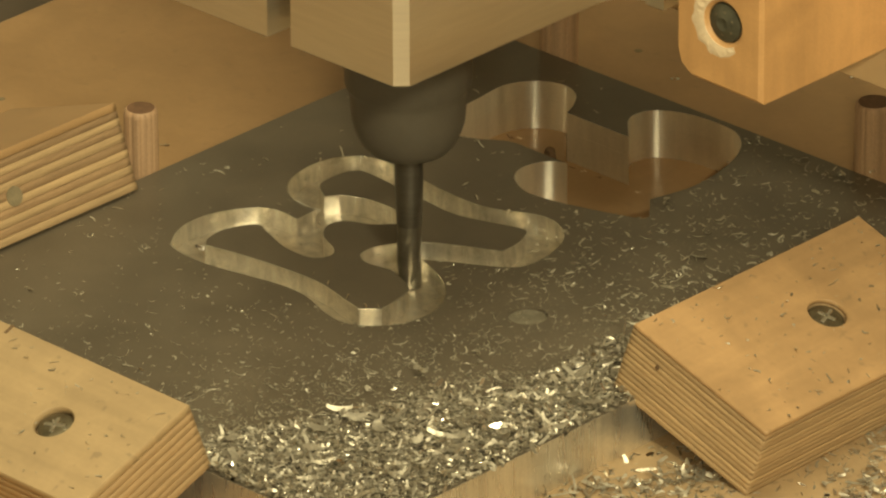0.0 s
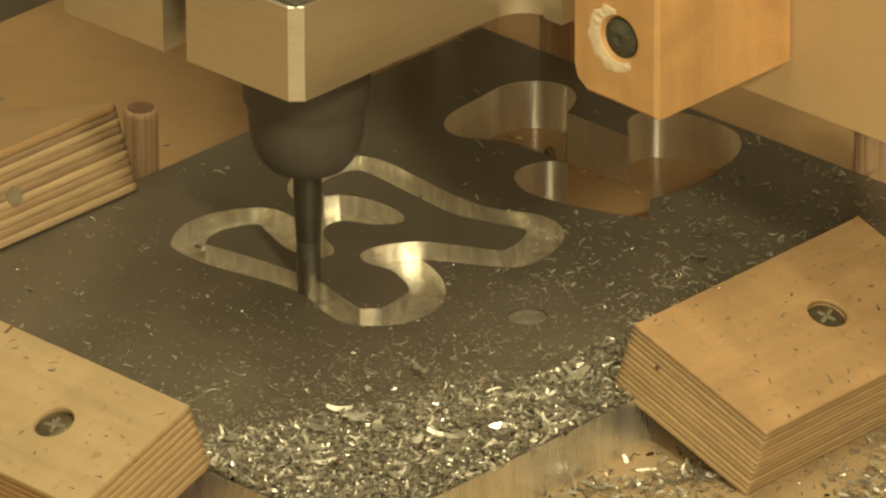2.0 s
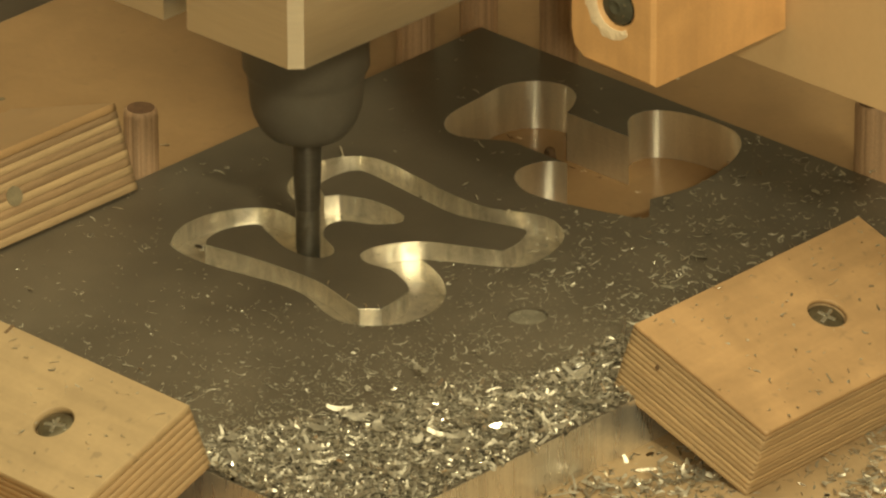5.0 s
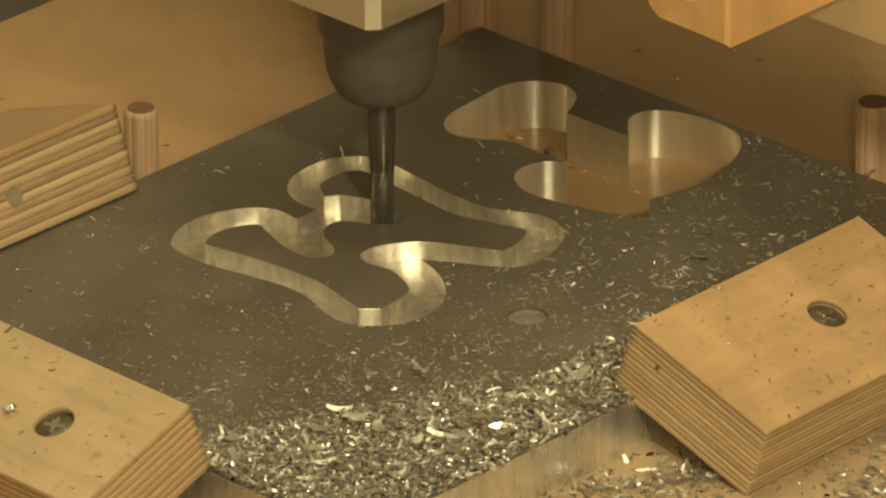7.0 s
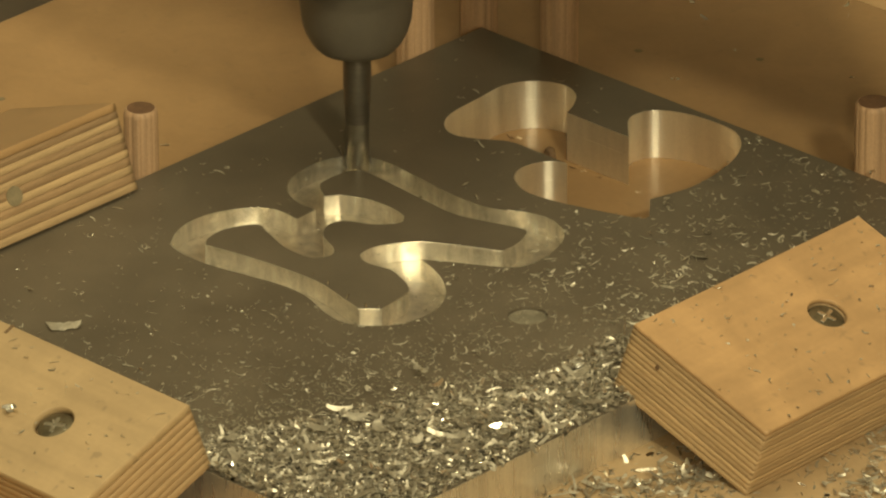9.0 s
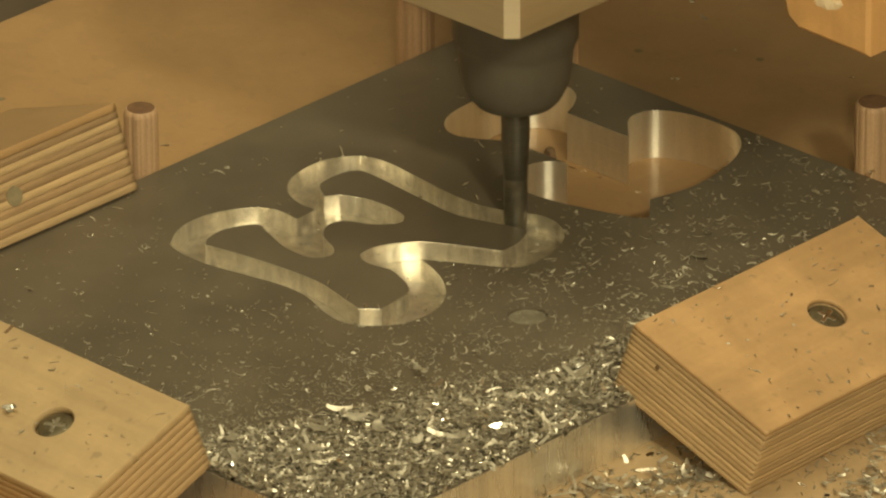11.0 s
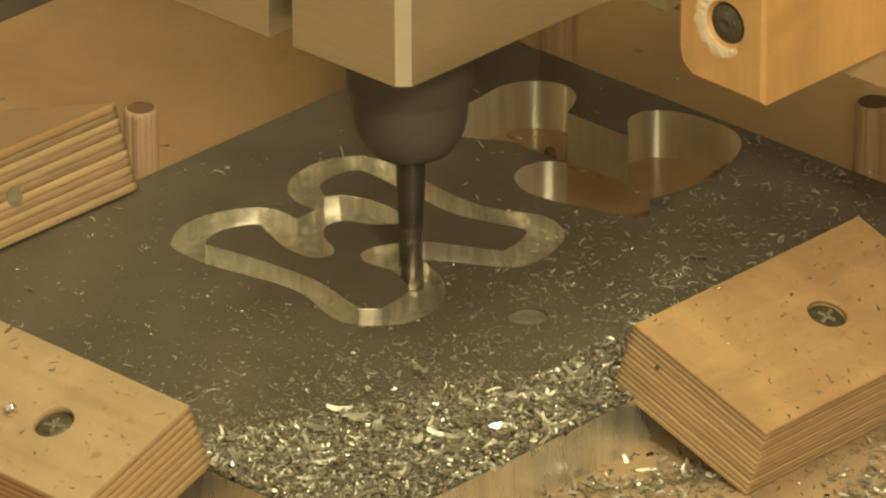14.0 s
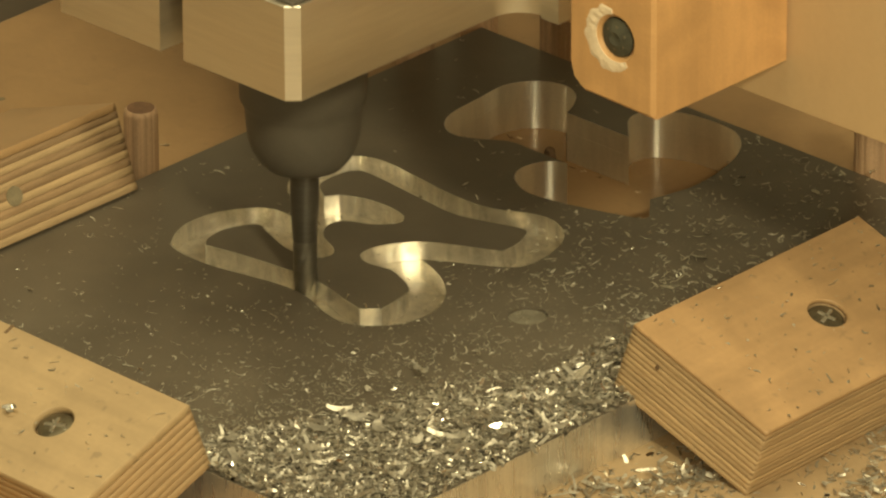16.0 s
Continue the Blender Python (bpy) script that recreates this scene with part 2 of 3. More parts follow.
THICK, DEPTH = 12.0, 4.7


def skin(me):
    """Sawn and milled edges show bright metal, the rolled faces the dark skin."""
    for f in me.polygons:
        c = f.center / MM
        f.material_index = 0 if abs(f.normal.z) > 0.9 else 1
        if f.material_index and ((c.xy - Vector((36.4, -11.6))).length < 6 or c.x > 80 or c.x < -74 or c.y > 91.5 or c.y < -111.5):
            f.material_index = 0 if c.x < 60 and c.x > 0 and c.y > -20 and c.y < 0 else 2
        elif f.material_index and c.y > 30:
            f.material_index = 3


def plate():
    rim = [(-74.8, -112), (80.8, -112), (80.8, 92.2), (-74.8, 92.2)]
    bore = [(36.4 + 4.4 * math.cos(a), -11.6 + 4.4 * math.sin(a)) for a in (2 * math.pi * i / 40 for i in range(40))]
    thing = tagged(new("metal_plate"), "dark-skinned aluminium plate being milled, strewn with bright chips", "metal plate")
    me = sheet([rim, rounded(OPENING), rounded(FINISHED), bore], -DEPTH, 0, 0.03)
    skin(me)
    link("stock", me, [PLATE, CUT, EDGE, CLEAN], thing, "dark plate with bright milled openings", 35)
    me = sheet([rim, rounded(FINISHED)], -THICK, -DEPTH - 0.01, 0.03)
    skin(me)
    link("slot_floor", me, [FLOOR, CUT, EDGE, CLEAN], thing, "bright milled floor of the slot", 35)
    part("dimple", turned([(4.35, -4.6), (4.35, -0.7), (3.6, -0.55), (1.2, -0.95), (0.2, -1.0)], 36, (36.4, -11.6)), DIMPLE, thing, "shallow dull grey dimple", 40)
    me = sheet([rounded(PIECE)], -DEPTH, 0, 0.06)
    skin(me)
    link("cut_piece", me, [PLATE, CUT, EDGE, CLEAN], thing, "four-lobed piece inside the milled slot", 35)


# ---- plywood clamps and dowels ----
def ragged(lo, hi, amount, rnd, step=1.6):
    """The outline of a veneer whose sawn edges wander a little."""
    phase, line = rnd.uniform(0, 99), []
    corners = [(lo[0], lo[1]), (hi[0], lo[1]), (hi[0], hi[1]), (lo[0], hi[1])]
    for k in range(4):
        (x0, y0), (x1, y1) = corners[k], corners[(k + 1) % 4]
        far = math.hypot(x1 - x0, y1 - y0)
        n = max(2, int(far / step))
        nx, ny = -(y1 - y0) / far, (x1 - x0) / far
        for i in range(n):
            u = i / n
            d = 0.0 if i == 0 else amount * (0.5 + 0.9 * noise.noise((u * far * 0.22, phase, k * 7.0)) + 0.5 * noise.noise((u * far * 0.8, phase, k * 7.0 + 3)))
            line.append((x0 + (x1 - x0) * u + nx * max(d, 0), y0 + (y1 - y0) * u + ny * max(d, 0)))
    return line


def plywood(name, size, m, layers, label, hole=None, face=BIRCH, dull=PLY_B, rough=0.12, wander=0.08, gap=0.05):
    """A plywood bar with its lower edge on the local x axis, y inwards, built of single veneers."""
    lx, ly, h = size
    thing = tagged(new(name), label, "clamp", group="plywood clamps round the plate")
    thing.matrix_world = m
    t, rnd = h / layers, random.Random(layers)
    core = rough + 4 * wander + 0.2
    out = [(core, core), (lx - core, core), (lx - core, ly - core), (core, ly - core)]
    if not hole:
        part("glue_core", prism(out, 0.2, h - 0.3), GLUE, thing, "dark glue lines")
    else:
        ring = [(hole[0] + 4.5 * math.cos(a), hole[1] + 4.5 * math.sin(a)) for a in (2 * math.pi * k / 32 for k in range(32))]
        link("glue_core", sheet([out, ring], h * 0.55, h - 0.2, 0.05), GLUE, thing, "dark glue lines")
        part("glue_core", prism(out, 0.2, h * 0.55 - 0.01), GLUE, thing, "dark glue lines")
    z = 0.0
    for i in range(layers):
        thick = t * (1.0 if i in (0, layers - 1) else rnd.uniform(0.9, 1.1))
        z1 = h if i == layers - 1 else min(z + thick, h - (layers - 1 - i) * t * 0.85)
        top = i == layers - 1
        d = rough if i % 2 else 0.0
        slack = gap * rnd.uniform(0.6, 1.5)
        lo, hi = (d, min(d, 0.35), z + slack), (lx - d, ly - min(d, 0.35), z1 - slack)
        z = z1
        line = ragged(lo, hi, wander * (1.6 if i % 2 else 1.0), rnd)
        mat = face if top else (dull if i % 2 else PLY_A)
        if hole and i >= layers * 0.55:
            ring = [(hole[0] + 4.4 * math.cos(a), hole[1] + 4.4 * math.sin(a)) for a in (2 * math.pi * k / 32 for k in range(32))]
            link("ply_layer", sheet([line, ring], lo[2], h if top else hi[2], 0.22 if top else 0.05), mat, thing)
        else:
            link("ply_layer", sheet([line], lo[2], h if top else hi[2], 0.12 if top else 0.05), mat, thing)
    if hole:
        z = h - 1.4
        screw = part("screw", turned([(0.3, z - 1.6), (2.0, z - 1.6), (3.9, z - 0.3), (4.0, z), (3.2, z + 0.35), (1.4, z + 0.5), (0.2, z + 0.5)], 28, hole[:2]), DULL_SCREW, thing, "dull cross-head screw", 40)
        for ang, reach in ((0.35, 2.6), (1.92, 2.2)):
            bm = box((-reach, -0.5, 0), (reach, 0.5, 0.3), 0.15, 1)
            bmesh.ops.transform(bm, matrix=Matrix.Translation((hole[0] * MM, hole[1] * MM, (z + 0.42) * MM)) @ Matrix.Rotation(ang, 4, "Z"), verts=bm.verts)
            part("cross_slot", bm, SHINE, screw, "bright worn cross slot")
    return thing


def clamps():
    # on the front right edge of the plate, tipping towards the bed
    plywood("plywood_clamp", (72.9, 40.1, 18.0), pose(0.0744, 0.0473, 0.0009, 0, 0, -89.9) @ pose(0, 0, 0, -19, 0, 0), 13,
            "thick birch plywood clamp bar with a countersunk screw", (31.2, 19.4), BIRCH_X, PLY_C, 0.03, 0.06, 0.034)
    plywood("plywood_clamp", (110, 35, 18.0), pose(0.0376, -0.1108, 0.0008, 0, 0, 179.1) @ pose(0, 0, 0, -20.3, 0, 0), 9,
            "birch plywood clamp bar with a screw, dusted with chips", (23.6, 17.9), BIRCH, PLY_C, 0.02, 0.05, 0.022)
    plywood("plywood_clamp", (68.6, 36, 20.4), pose(-0.0706, -0.094, 0.0008, 0, 0, 89.5) @ pose(0, 0, 0, -20, 0, 0), 11,
            "plywood clamp bar with rough sawn layers beside a dowel", None, BOARD, PLY_B, 0.03, 0.12, 0.04)
    part("saw_nick", box((53.2, -0.1, 17.0), (54.1, 2.6, 18.02), 0), GLUE, bpy.data.objects["plywood_clamp.001"], "dark nick in the edge")
    for m, name, x, y, z, r in ((0, "knot", 10.8, -0.02, 7.2, 0.75), (0, "knot", 73.0, 9.0, 12.5, 0.6), (0, "knot", 3.4, -0.02, 13.6, 0.5), (1, "knot", 20.0, -0.02, 9.0, 0.5)):
        bm = turned([(r, -0.05), (r * 0.9, 0.08), (r * 0.3, 0.1)], 14)
        turn = Matrix.Rotation(math.pi / 2, 4, "X") if y < 0 else Matrix.Rotation(math.pi / 2, 4, "Y")
        bmesh.ops.transform(bm, matrix=Matrix.Translation((x * MM, y * MM, z * MM)) @ turn @ Matrix.Diagonal((1.3, 0.9, 1, 1)), verts=bm.verts)
        part(name, bm, GLUE, bpy.data.objects["plywood_clamp" + (".001" if m else "")], "small dark knot")
    stop = bpy.data.objects["plywood_clamp.002"]
    bm = turned([(2.3, -0.12), (2.3, 2.0), (0.2, 2.2)], 28)
    bmesh.ops.transform(bm, matrix=Matrix.Translation((0.0338, 0, 0.0098)) @ Matrix.Rotation(-math.pi / 2, 4, "X"), verts=bm.verts)
    part("plug", bm, PLUG, stop, "dark round plug", 40)


def dowels():
    for x, y, top, r in ((-79, -15.3, 14.7, 3.9), (41.8, 96.9, 16.3, 4.4), (-79.4, 74.6, 40, 4.5), (-54.6, 96.9, 40, 4.5), (-90, 107.4, 40, 4.5)):
        thing = tagged(new("dowel_peg"), "short round beech dowel peg standing against the plate edge", "dowel", group="locating pegs")
        bm = turned([(r, -12.2), (r, top - 1.5), (r - 0.12, top - 0.7), (r - 0.55, top - 0.1)], 96)
        for v in bm.verts:
            a = math.atan2(v.co.y, v.co.x)
            dent = 1 - 0.055 * max(0.0, math.cos(a * 14 + 0.6 * math.sin(a * 3))) ** 2
            v.co = Vector((v.co.x * dent + x * MM, v.co.y * dent + y * MM, v.co.z))
        part("shaft", bm, DOWEL, thing, "fluted beech shaft", 50)
        part("end_face", turned([(r - 0.75, top - 0.3), (r - 0.75, top), (0.1, top + 0.02)], 28, (x, y)), DOWEL_END, thing, "dark end grain")


# ---- the moving head; its own origin is on the tool's axis at the plate's top ----
def machine_head():
    head = tagged(new("spindle_carriage"), "milling spindle in an aluminium clamp on a wooden carriage", "milling spindle")
    z0, z1 = 67.5, 89.7
    arc = [(44.3 + 8 * math.cos(a), 21.7 + 8 * math.sin(a)) for a in (math.pi - i * math.pi / 24 for i in range(13))]
    right = [(3.5, -40.0), (33.8, -40.0), (36.3, -37.5)] + arc + [(44.35, 28.0), (49.6, 28.0), (49.6, 46.2)]
    bore = [(21.5 * math.cos(a), 21.5 * math.sin(a)) for a in (math.radians(-99.5 - i * 341 / 48) for i in range(49))]
    outline = right + [(-x, y) for x, y in right[::-1]] + bore
    part("spindle_clamp", prism(outline, z0, z1, 0.35), ALU, head, "machined aluminium clamp block with a slit", 30)
    part("spindle_body", turned([(21.3, 67.6), (21.3, 93), (20.6, 94), (20.6, 150), (20, 151)], 64), BLACK, head, "black spindle housing", 40)
    # added black sheet: paints the housing's dark reflection onto the clamp's top face
    part("dark_top_sheet", box((-35.4, -39.0, 89.7), (35.4, 22, 90.6), 0.3, 1), BLACK, head, "black sheet standing in for the dark reflection in the clamp's top")
    part("motor_flange", turned([(30, 90.5), (35.2, 90.7), (35.2, 96.5), (34.5, 97.2), (21, 97.3)], 72), BLACK, head, "black motor flange on the clamp", 40)
    nut = [(3.4, 28.2), (7.4, 28.3), (8.9, 29.0), (10.3, 30.6), (11.6, 33.2), (12.3, 35.6), (12.6, 38), (12.9, 42), (13.3, 44), (14.0, 45), (14.1, 69)]
    part("collet_nut", turned(nut, 64), BLACK, head, "black rounded collet nut", 50)
    mill = part("end_mill", turned([(2.3, 9.0), (2.75, 10.5), (2.95, 15), (3.2, 20), (3.2, 28.4)], 40), STEEL, head, "slim steel end mill", 50)
    bm = turned([(2.0, -4.6)] + [(2.7, -4.5 + 0.5 * i) for i in range(31)] + [(2.4, 11.2)], 36)
    for v in bm.verts:
        a, z = math.atan2(v.co.y, v.co.x), v.co.z / MM
        dent = 1 - 0.1 * max(0.0, math.cos(3 * a - z * 0.55)) ** 3 * min(1.0, max(0.0, (10.5 - z) / 3))
        v.co.x, v.co.y = v.co.x * dent, v.co.y * dent
    part("cutting_end", bm, FLUTE, mill, "cutting end with shallow flutes, slot reflection painted in as paler grey", 50)
    board = part("carriage_board", box((-110, 46.4, 57.8), (140, 48.2, 165), 0.2, 1), BIRCH_V, head, "birch plywood carriage board")
    for i in range(1, 10):
        d = 0.12 if i % 2 else 0.0
        part("ply_layer", box((-110 + d, 46.45 + 1.8 * i, 57.8 + d), (140 - d, 48.2 + 1.8 * i, 165), 0.08, 1), PLY_B if i % 2 else PLY_A, board)
    # pine block with a recessed screw
    hx, hz, hr = 88.6, 84.9, 4.6
    out = [(75.2, 75.6), (76.2, 72.1), (79.2, 69.8), (99.5, 69.2), (99.5, 165), (75.2, 165)]
    ring = [(hx + hr * math.cos(a), hz + hr * math.sin(a)) for a in (2 * math.pi * k / 36 for k in range(36))]
    stand = Matrix(((1, 0, 0, 0), (0, 0, 1, 0), (0, 1, 0, 0), (0, 0, 0, 1)))
    me = sheet([out, ring], 3.3, 46.3, 0.9)
    me.transform(stand)
    me.flip_normals()
    block = link("pine_block", me, PINE, head, "orange pine block with a screw hole", 40)
    bm = turned([(0.2, 0), (hr - 0.2, 0), (hr - 0.3, 1.0), (1.5, 2.0), (0.2, 1.4)], 28)
    bmesh.ops.transform(bm, matrix=Matrix.Translation((hx * MM, 5.0 * MM, hz * MM)) @ Matrix.Rotation(math.pi / 2, 4, "X"), verts=bm.verts)
    part("screw", bm, DARK, block, "dark green recessed screw head", 40)
    # a pale crescent beside the hole, with an uneven outer edge
    bm, steps, rows_of = bmesh.new(), 44, []
    for k in range(steps + 1):
        a = math.radians(98 + k * 205 / steps)
        wide = (0.35 + 2.9 * math.sin(math.pi * (k + 2) / (steps + 4)) ** 0.55) * (1 + 0.28 * noise.noise((k * 0.33, 4, 1)) + 0.12 * noise.noise((k * 1.1, 9, 1)))
        ring = []
        for u in (0.0, 0.35, 0.7, 1.0):
            r = hr + 0.75 + wide * u
            lift = 0.06 + 0.22 * (1 - u) * u * 4 * (0.5 + noise.noise((k * 0.5, u * 3, 2))) if u < 1 else 0.0
            ring.append(bm.verts.new(((hx + r * math.cos(a)) * MM, (3.3 - 0.04 - max(lift, 0)) * MM, (hz + r * math.sin(a)) * MM)))
        ring += [bm.verts.new((v.co.x, 3.4 * MM, v.co.z)) for v in (ring[-1], ring[0])]
        rows_of.append(ring)
    for p, q in zip(rows_of, rows_of[1:]):
        for i in range(6):
            bm.faces.new((p[i], p[(i + 1) % 6], q[(i + 1) % 6], q[i]))
    bm.faces.new(rows_of[0])
    bm.faces.new(rows_of[-1][::-1])
    part("pale_rim", bm, PALE_PINE, block, "pale crescent beside the hole")
    for k in range(6):
        a = k * math.pi / 3 + 0.4
        bm = box((-0.5, -0.4, -0.5), (0.5, 0.4, 0.5), 0.2, 1)
        bmesh.ops.transform(bm, matrix=Matrix.Translation(((hx + 2.4 * math.cos(a)) * MM, 3.75 * MM, (hz + 2.4 * math.sin(a)) * MM)) @ Matrix.Rotation(-a, 4, "Y"), verts=bm.verts)
        part("drive_tooth", bm, DULL_SCREW, block, "worn edge of the screw drive")
    # unseen beam, added to keep light off the bed behind the head
    part("shade_beam", box((-160, 66.3, 125), (330, 120, 165), 1.0), BIRCH, head, "unseen wooden beam added to shade the bed")
    return head


room()
plate()
clamps()
dowels()
head = machine_head()


# ---- chips ----
def chip_mesh(spots, seed, wide, stretch=1.5, curls=(0.1, 0.5, 1.2, 2.0, 2.8), tumble=1.0):
    """Thin curled slivers of metal lying about at (x, y, z, size)."""
    rnd = random.Random(seed)
    verts, faces = [], []
    for x, y, z, size in spots:
        length, width = size * rnd.uniform(0.65, stretch), size * rnd.uniform(*wide)
        curl, thick = rnd.choice(curls), 0.06
        yaw, tip, roll = rnd.uniform(0, 6.28), rnd.gauss(0, 0.2 * tumble), rnd.gauss(0, 0.35 * tumble)
        m = Matrix.Translation((x, y, z)) @ Euler((roll, tip, yaw)).to_matrix().to_4x4()
        base, n = len(verts), 6
        for i in range(n):
            a = curl * (i / (n - 1) - 0.5) * 2
            if curl > 0.2:
                r = length / (2 * curl)
                px, pz = r * math.sin(a), r * (1 - math.cos(a))
            else:
                px, pz = length * (i / (n - 1) - 0.5), 0
            w = width * (1 - 0.35 * abs(i / (n - 1) - 0.5) * 2)
            for sy, sz in ((-1, 0), (1, 0), (1, 1), (-1, 1)):
                q = m @ Vector((px, sy * w / 2 + pz * 0.9, (pz * 0.3 + sz * thick)))
                verts.append((q.x * MM, q.y * MM, max(q.z, z - 0.3) * MM))
        for i in range(n - 1):
            for k in range(4):
                a, b = base + i * 4 + k, base + i * 4 + (k + 1) % 4
                faces.append((a, b, b + 4, a + 4))
        faces += [tuple(base + k for k in (3, 2, 1, 0)), tuple(base + (n - 1) * 4 + k for k in range(4))]
    me = bpy.data.meshes.new("chips")
    me.from_pydata(verts, [], faces)
    return me


def inside(x, y, loop):
    hit, n = False, len(loop)
    for i in range(n):
        (x1, y1), (x2, y2) = loop[i][:2], loop[(i + 1) % n][:2]
        if (y1 > y) != (y2 > y) and x < (x2 - x1) * (y - y1) / (y2 - y1) + x1:
            hit = not hit
    return hit


def chips():
    rnd = random.Random(7)
    pile, loose, bed, flakes = [], [], [], []
    while len(pile) < 9500:
        x, y = rnd.uniform(15, 80.5), rnd.uniform(-111.5, -5)
        edge = 25 + (y + 102) * 0.5 + 5 * noise.noise((x * 0.06, y * 0.06, 3))
        edge = min(edge, 57)
        if x > edge and rnd.random() < min(1, 0.35 + (x - edge) / 14):
            depth = min(2.0, (x - edge) / 12, (81 - x) / 2.0)
            pile.append((x, y, rnd.uniform(0.1, 0.3 + max(0, depth)), min(5.0, rnd.lognormvariate(0.2, 0.5))))
    tries = 0
    while len(loose) < 5600 and tries < 400000:
        tries += 1
        x, y = rnd.uniform(-73, 80), rnd.uniform(-111, 91)
        edge = 25 + (y + 102) * 0.5
        p = (0.008 if x < 0 and y > 0 else 0.03) + 0.9 * math.exp(-max(0, edge - x) / 26) + (0.07 if x > 10 and y > -5 else 0)
        p *= 0.4 + 1.2 * abs(noise.noise((x * 0.05, y * 0.05, 9)))
        if rnd.random() < p and not inside(x, y, OPENING) and not inside(x, y, FINISHED):
            (flakes if y > 5 and rnd.random() < 0.12 else loose).append((x, y, 0.12, min(2.8, rnd.lognormvariate(0.25 if y > 0 else -0.15, 0.45))))
    grit = []
    while len(grit) < 4500:
        x, y = rnd.uniform(-60, 78), rnd.uniform(-111, 88)
        edge = 25 + (y + 102) * 0.5
        p = 0.02 + 0.9 * math.exp(-max(0, edge - x) / 24) + (0.12 if x > 5 and y > -20 else 0)
        if rnd.random() < p and not inside(x, y, OPENING) and not inside(x, y, FINISHED):
            grit.append((x, y, 0.08, rnd.uniform(0.25, 0.6)))
    for _ in range(60):
        pile.append((rnd.uniform(36, 78), rnd.uniform(-109, -32), rnd.uniform(1.2, 2.2), rnd.uniform(2.2, 3.4)))
    pile[:-60] = [q for q in pile[:-60] if q[0] > 20]
    while len(bed) < 2600:
        x, y = rnd.uniform(82, 160), rnd.uniform(-110, 30)
        if rnd.random() < 0.15 + 0.9 * max(0, noise.noise((x * 0.035, y * 0.035, 2)) + 0.25) * min(1, (x - 84) / 14):
            bed.append((x, y, -12.0, rnd.uniform(0.6, 2.6)))
    for cx, cy in ((85.9, -46.2), (90.5, -41.0), (93.2, -38.0), (99.0, -28.3), (128.0, -4.0), (131.0, -10.0)):
        for _ in range(38):
            bed.append((cx + rnd.gauss(0, 3.2), cy + rnd.gauss(0, 4.5), -12.0 + rnd.uniform(0, 1.0), rnd.uniform(0.7, 3.4)))
    full = len(bed) + 100
    while len(bed) < full:
        x, y = rnd.uniform(-50, 20), rnd.uniform(-41, 27)
        if inside(x, y, OPENING) and not inside(x, y, PIECE):
            bed.append((x, y, -DEPTH + 0.1, rnd.uniform(0.4, 1.3)))
    for _ in range(40):
        bed.append((rnd.uniform(-150, 150), rnd.uniform(98, 260), -12.0, rnd.uniform(0.8, 2.4)))
    dust = []
    for ob, lx, ly, h, n in ((bpy.data.objects["plywood_clamp"], 72, 39, 18.0, 150), (bpy.data.objects["plywood_clamp.001"], 75, 34, 18.0, 90)):
        m = ob.matrix_basis
        for _ in range(n):
            q = m @ Vector((rnd.uniform(1, lx) * MM, rnd.uniform(1, ly) * MM, (h + 0.1) * MM)) / MM
            dust.append((q.x, q.y, q.z, rnd.choice((0.5, 0.7, 0.9, 1.6))))
    for name, spots, wide, label in (("chip_pile", pile, (0.15, 0.45), "heap of bright aluminium chips at the plate's front edge"),
                               ("loose_chips", loose, (0.10, 0.22), "fine curled aluminium chips strewn on the dark plate"),
                               ("plate_grit", grit, (0.5, 0.9), "fine aluminium grit dusting the dark plate"),
                               ("flat_chips", flakes, (0.3, 0.6), "small flat aluminium flakes strewn on the dark plate"),
                               ("clamp_dust", dust, (0.15, 0.35), "small aluminium chips lying on the plywood clamps"),
                               ("bed_chips", bed, (0.2, 0.45), "aluminium chips lying on the bed and in the slot")):
        tagged(link(name, chip_mesh(spots, len(spots), wide, *((1.9, (0.6, 1.4, 2.0, 2.6)) if name == "loose_chips" else (2.1, (0.1, 0.5, 1.2, 2.0, 2.8), 1.6 if name in ("chip_pile", "bed_chips") else 1.0))), {"loose_chips": FINE, "flat_chips": FINE, "plate_grit": GRIT}.get(name, CHIP)), label, "metal chips", kind="stuff")
    bm = box((-1.6, -1.0, 0), (1.4, 0.9, 3.0), 0.5, 1)
    for v in bm.verts:
        v.co.x *= 1.2 - v.co.z / MM * 0.2
    scrap = tagged(part("wood_scrap", bm, GLUE), "small dark splinter of wood in the pocket", "wood scrap")
    scrap.location = (-0.0315, 0.0690, -0.01205)
    # torn wood fibres in the pocket, and a bright flake in one screw hole
    for k, (x, y, size) in enumerate(((-45.9, 71.0, 2.2), (-44.2, 72.4, 1.6), (-24.5, 68.9, 1.4), (-21.5, 69.2, 1.8), (-16.8, 69.0, 1.3), (-5.0, 69.4, 1.2), (-29.5, 66.0, 1.5))):
        me = chip_mesh([(0, 0, 0, size), (0.5, 0.3, 0.1, size * 0.7)], 300 + k, (0.14, 0.25), 1.4, (0.1, 0.5))
        ob = tagged(link("wood_fibre", me, PALE_PINE if k % 2 else DOWEL_END), "torn sliver of wood lying in the milled pocket", "wood sliver", group="wood slivers")
        ob.location = (x * MM, y * MM, -11.9 * MM)
    lodged = tagged(link("lodged_chip", chip_mesh([(0, 0, 0, 1.9), (0.3, 0.2, 0.1, 1.4)], 331, (0.3, 0.4), 1.0, (0.1, 0.4)), SHINE), "bright chip lodged in the screw hole of the clamp", "metal chip")
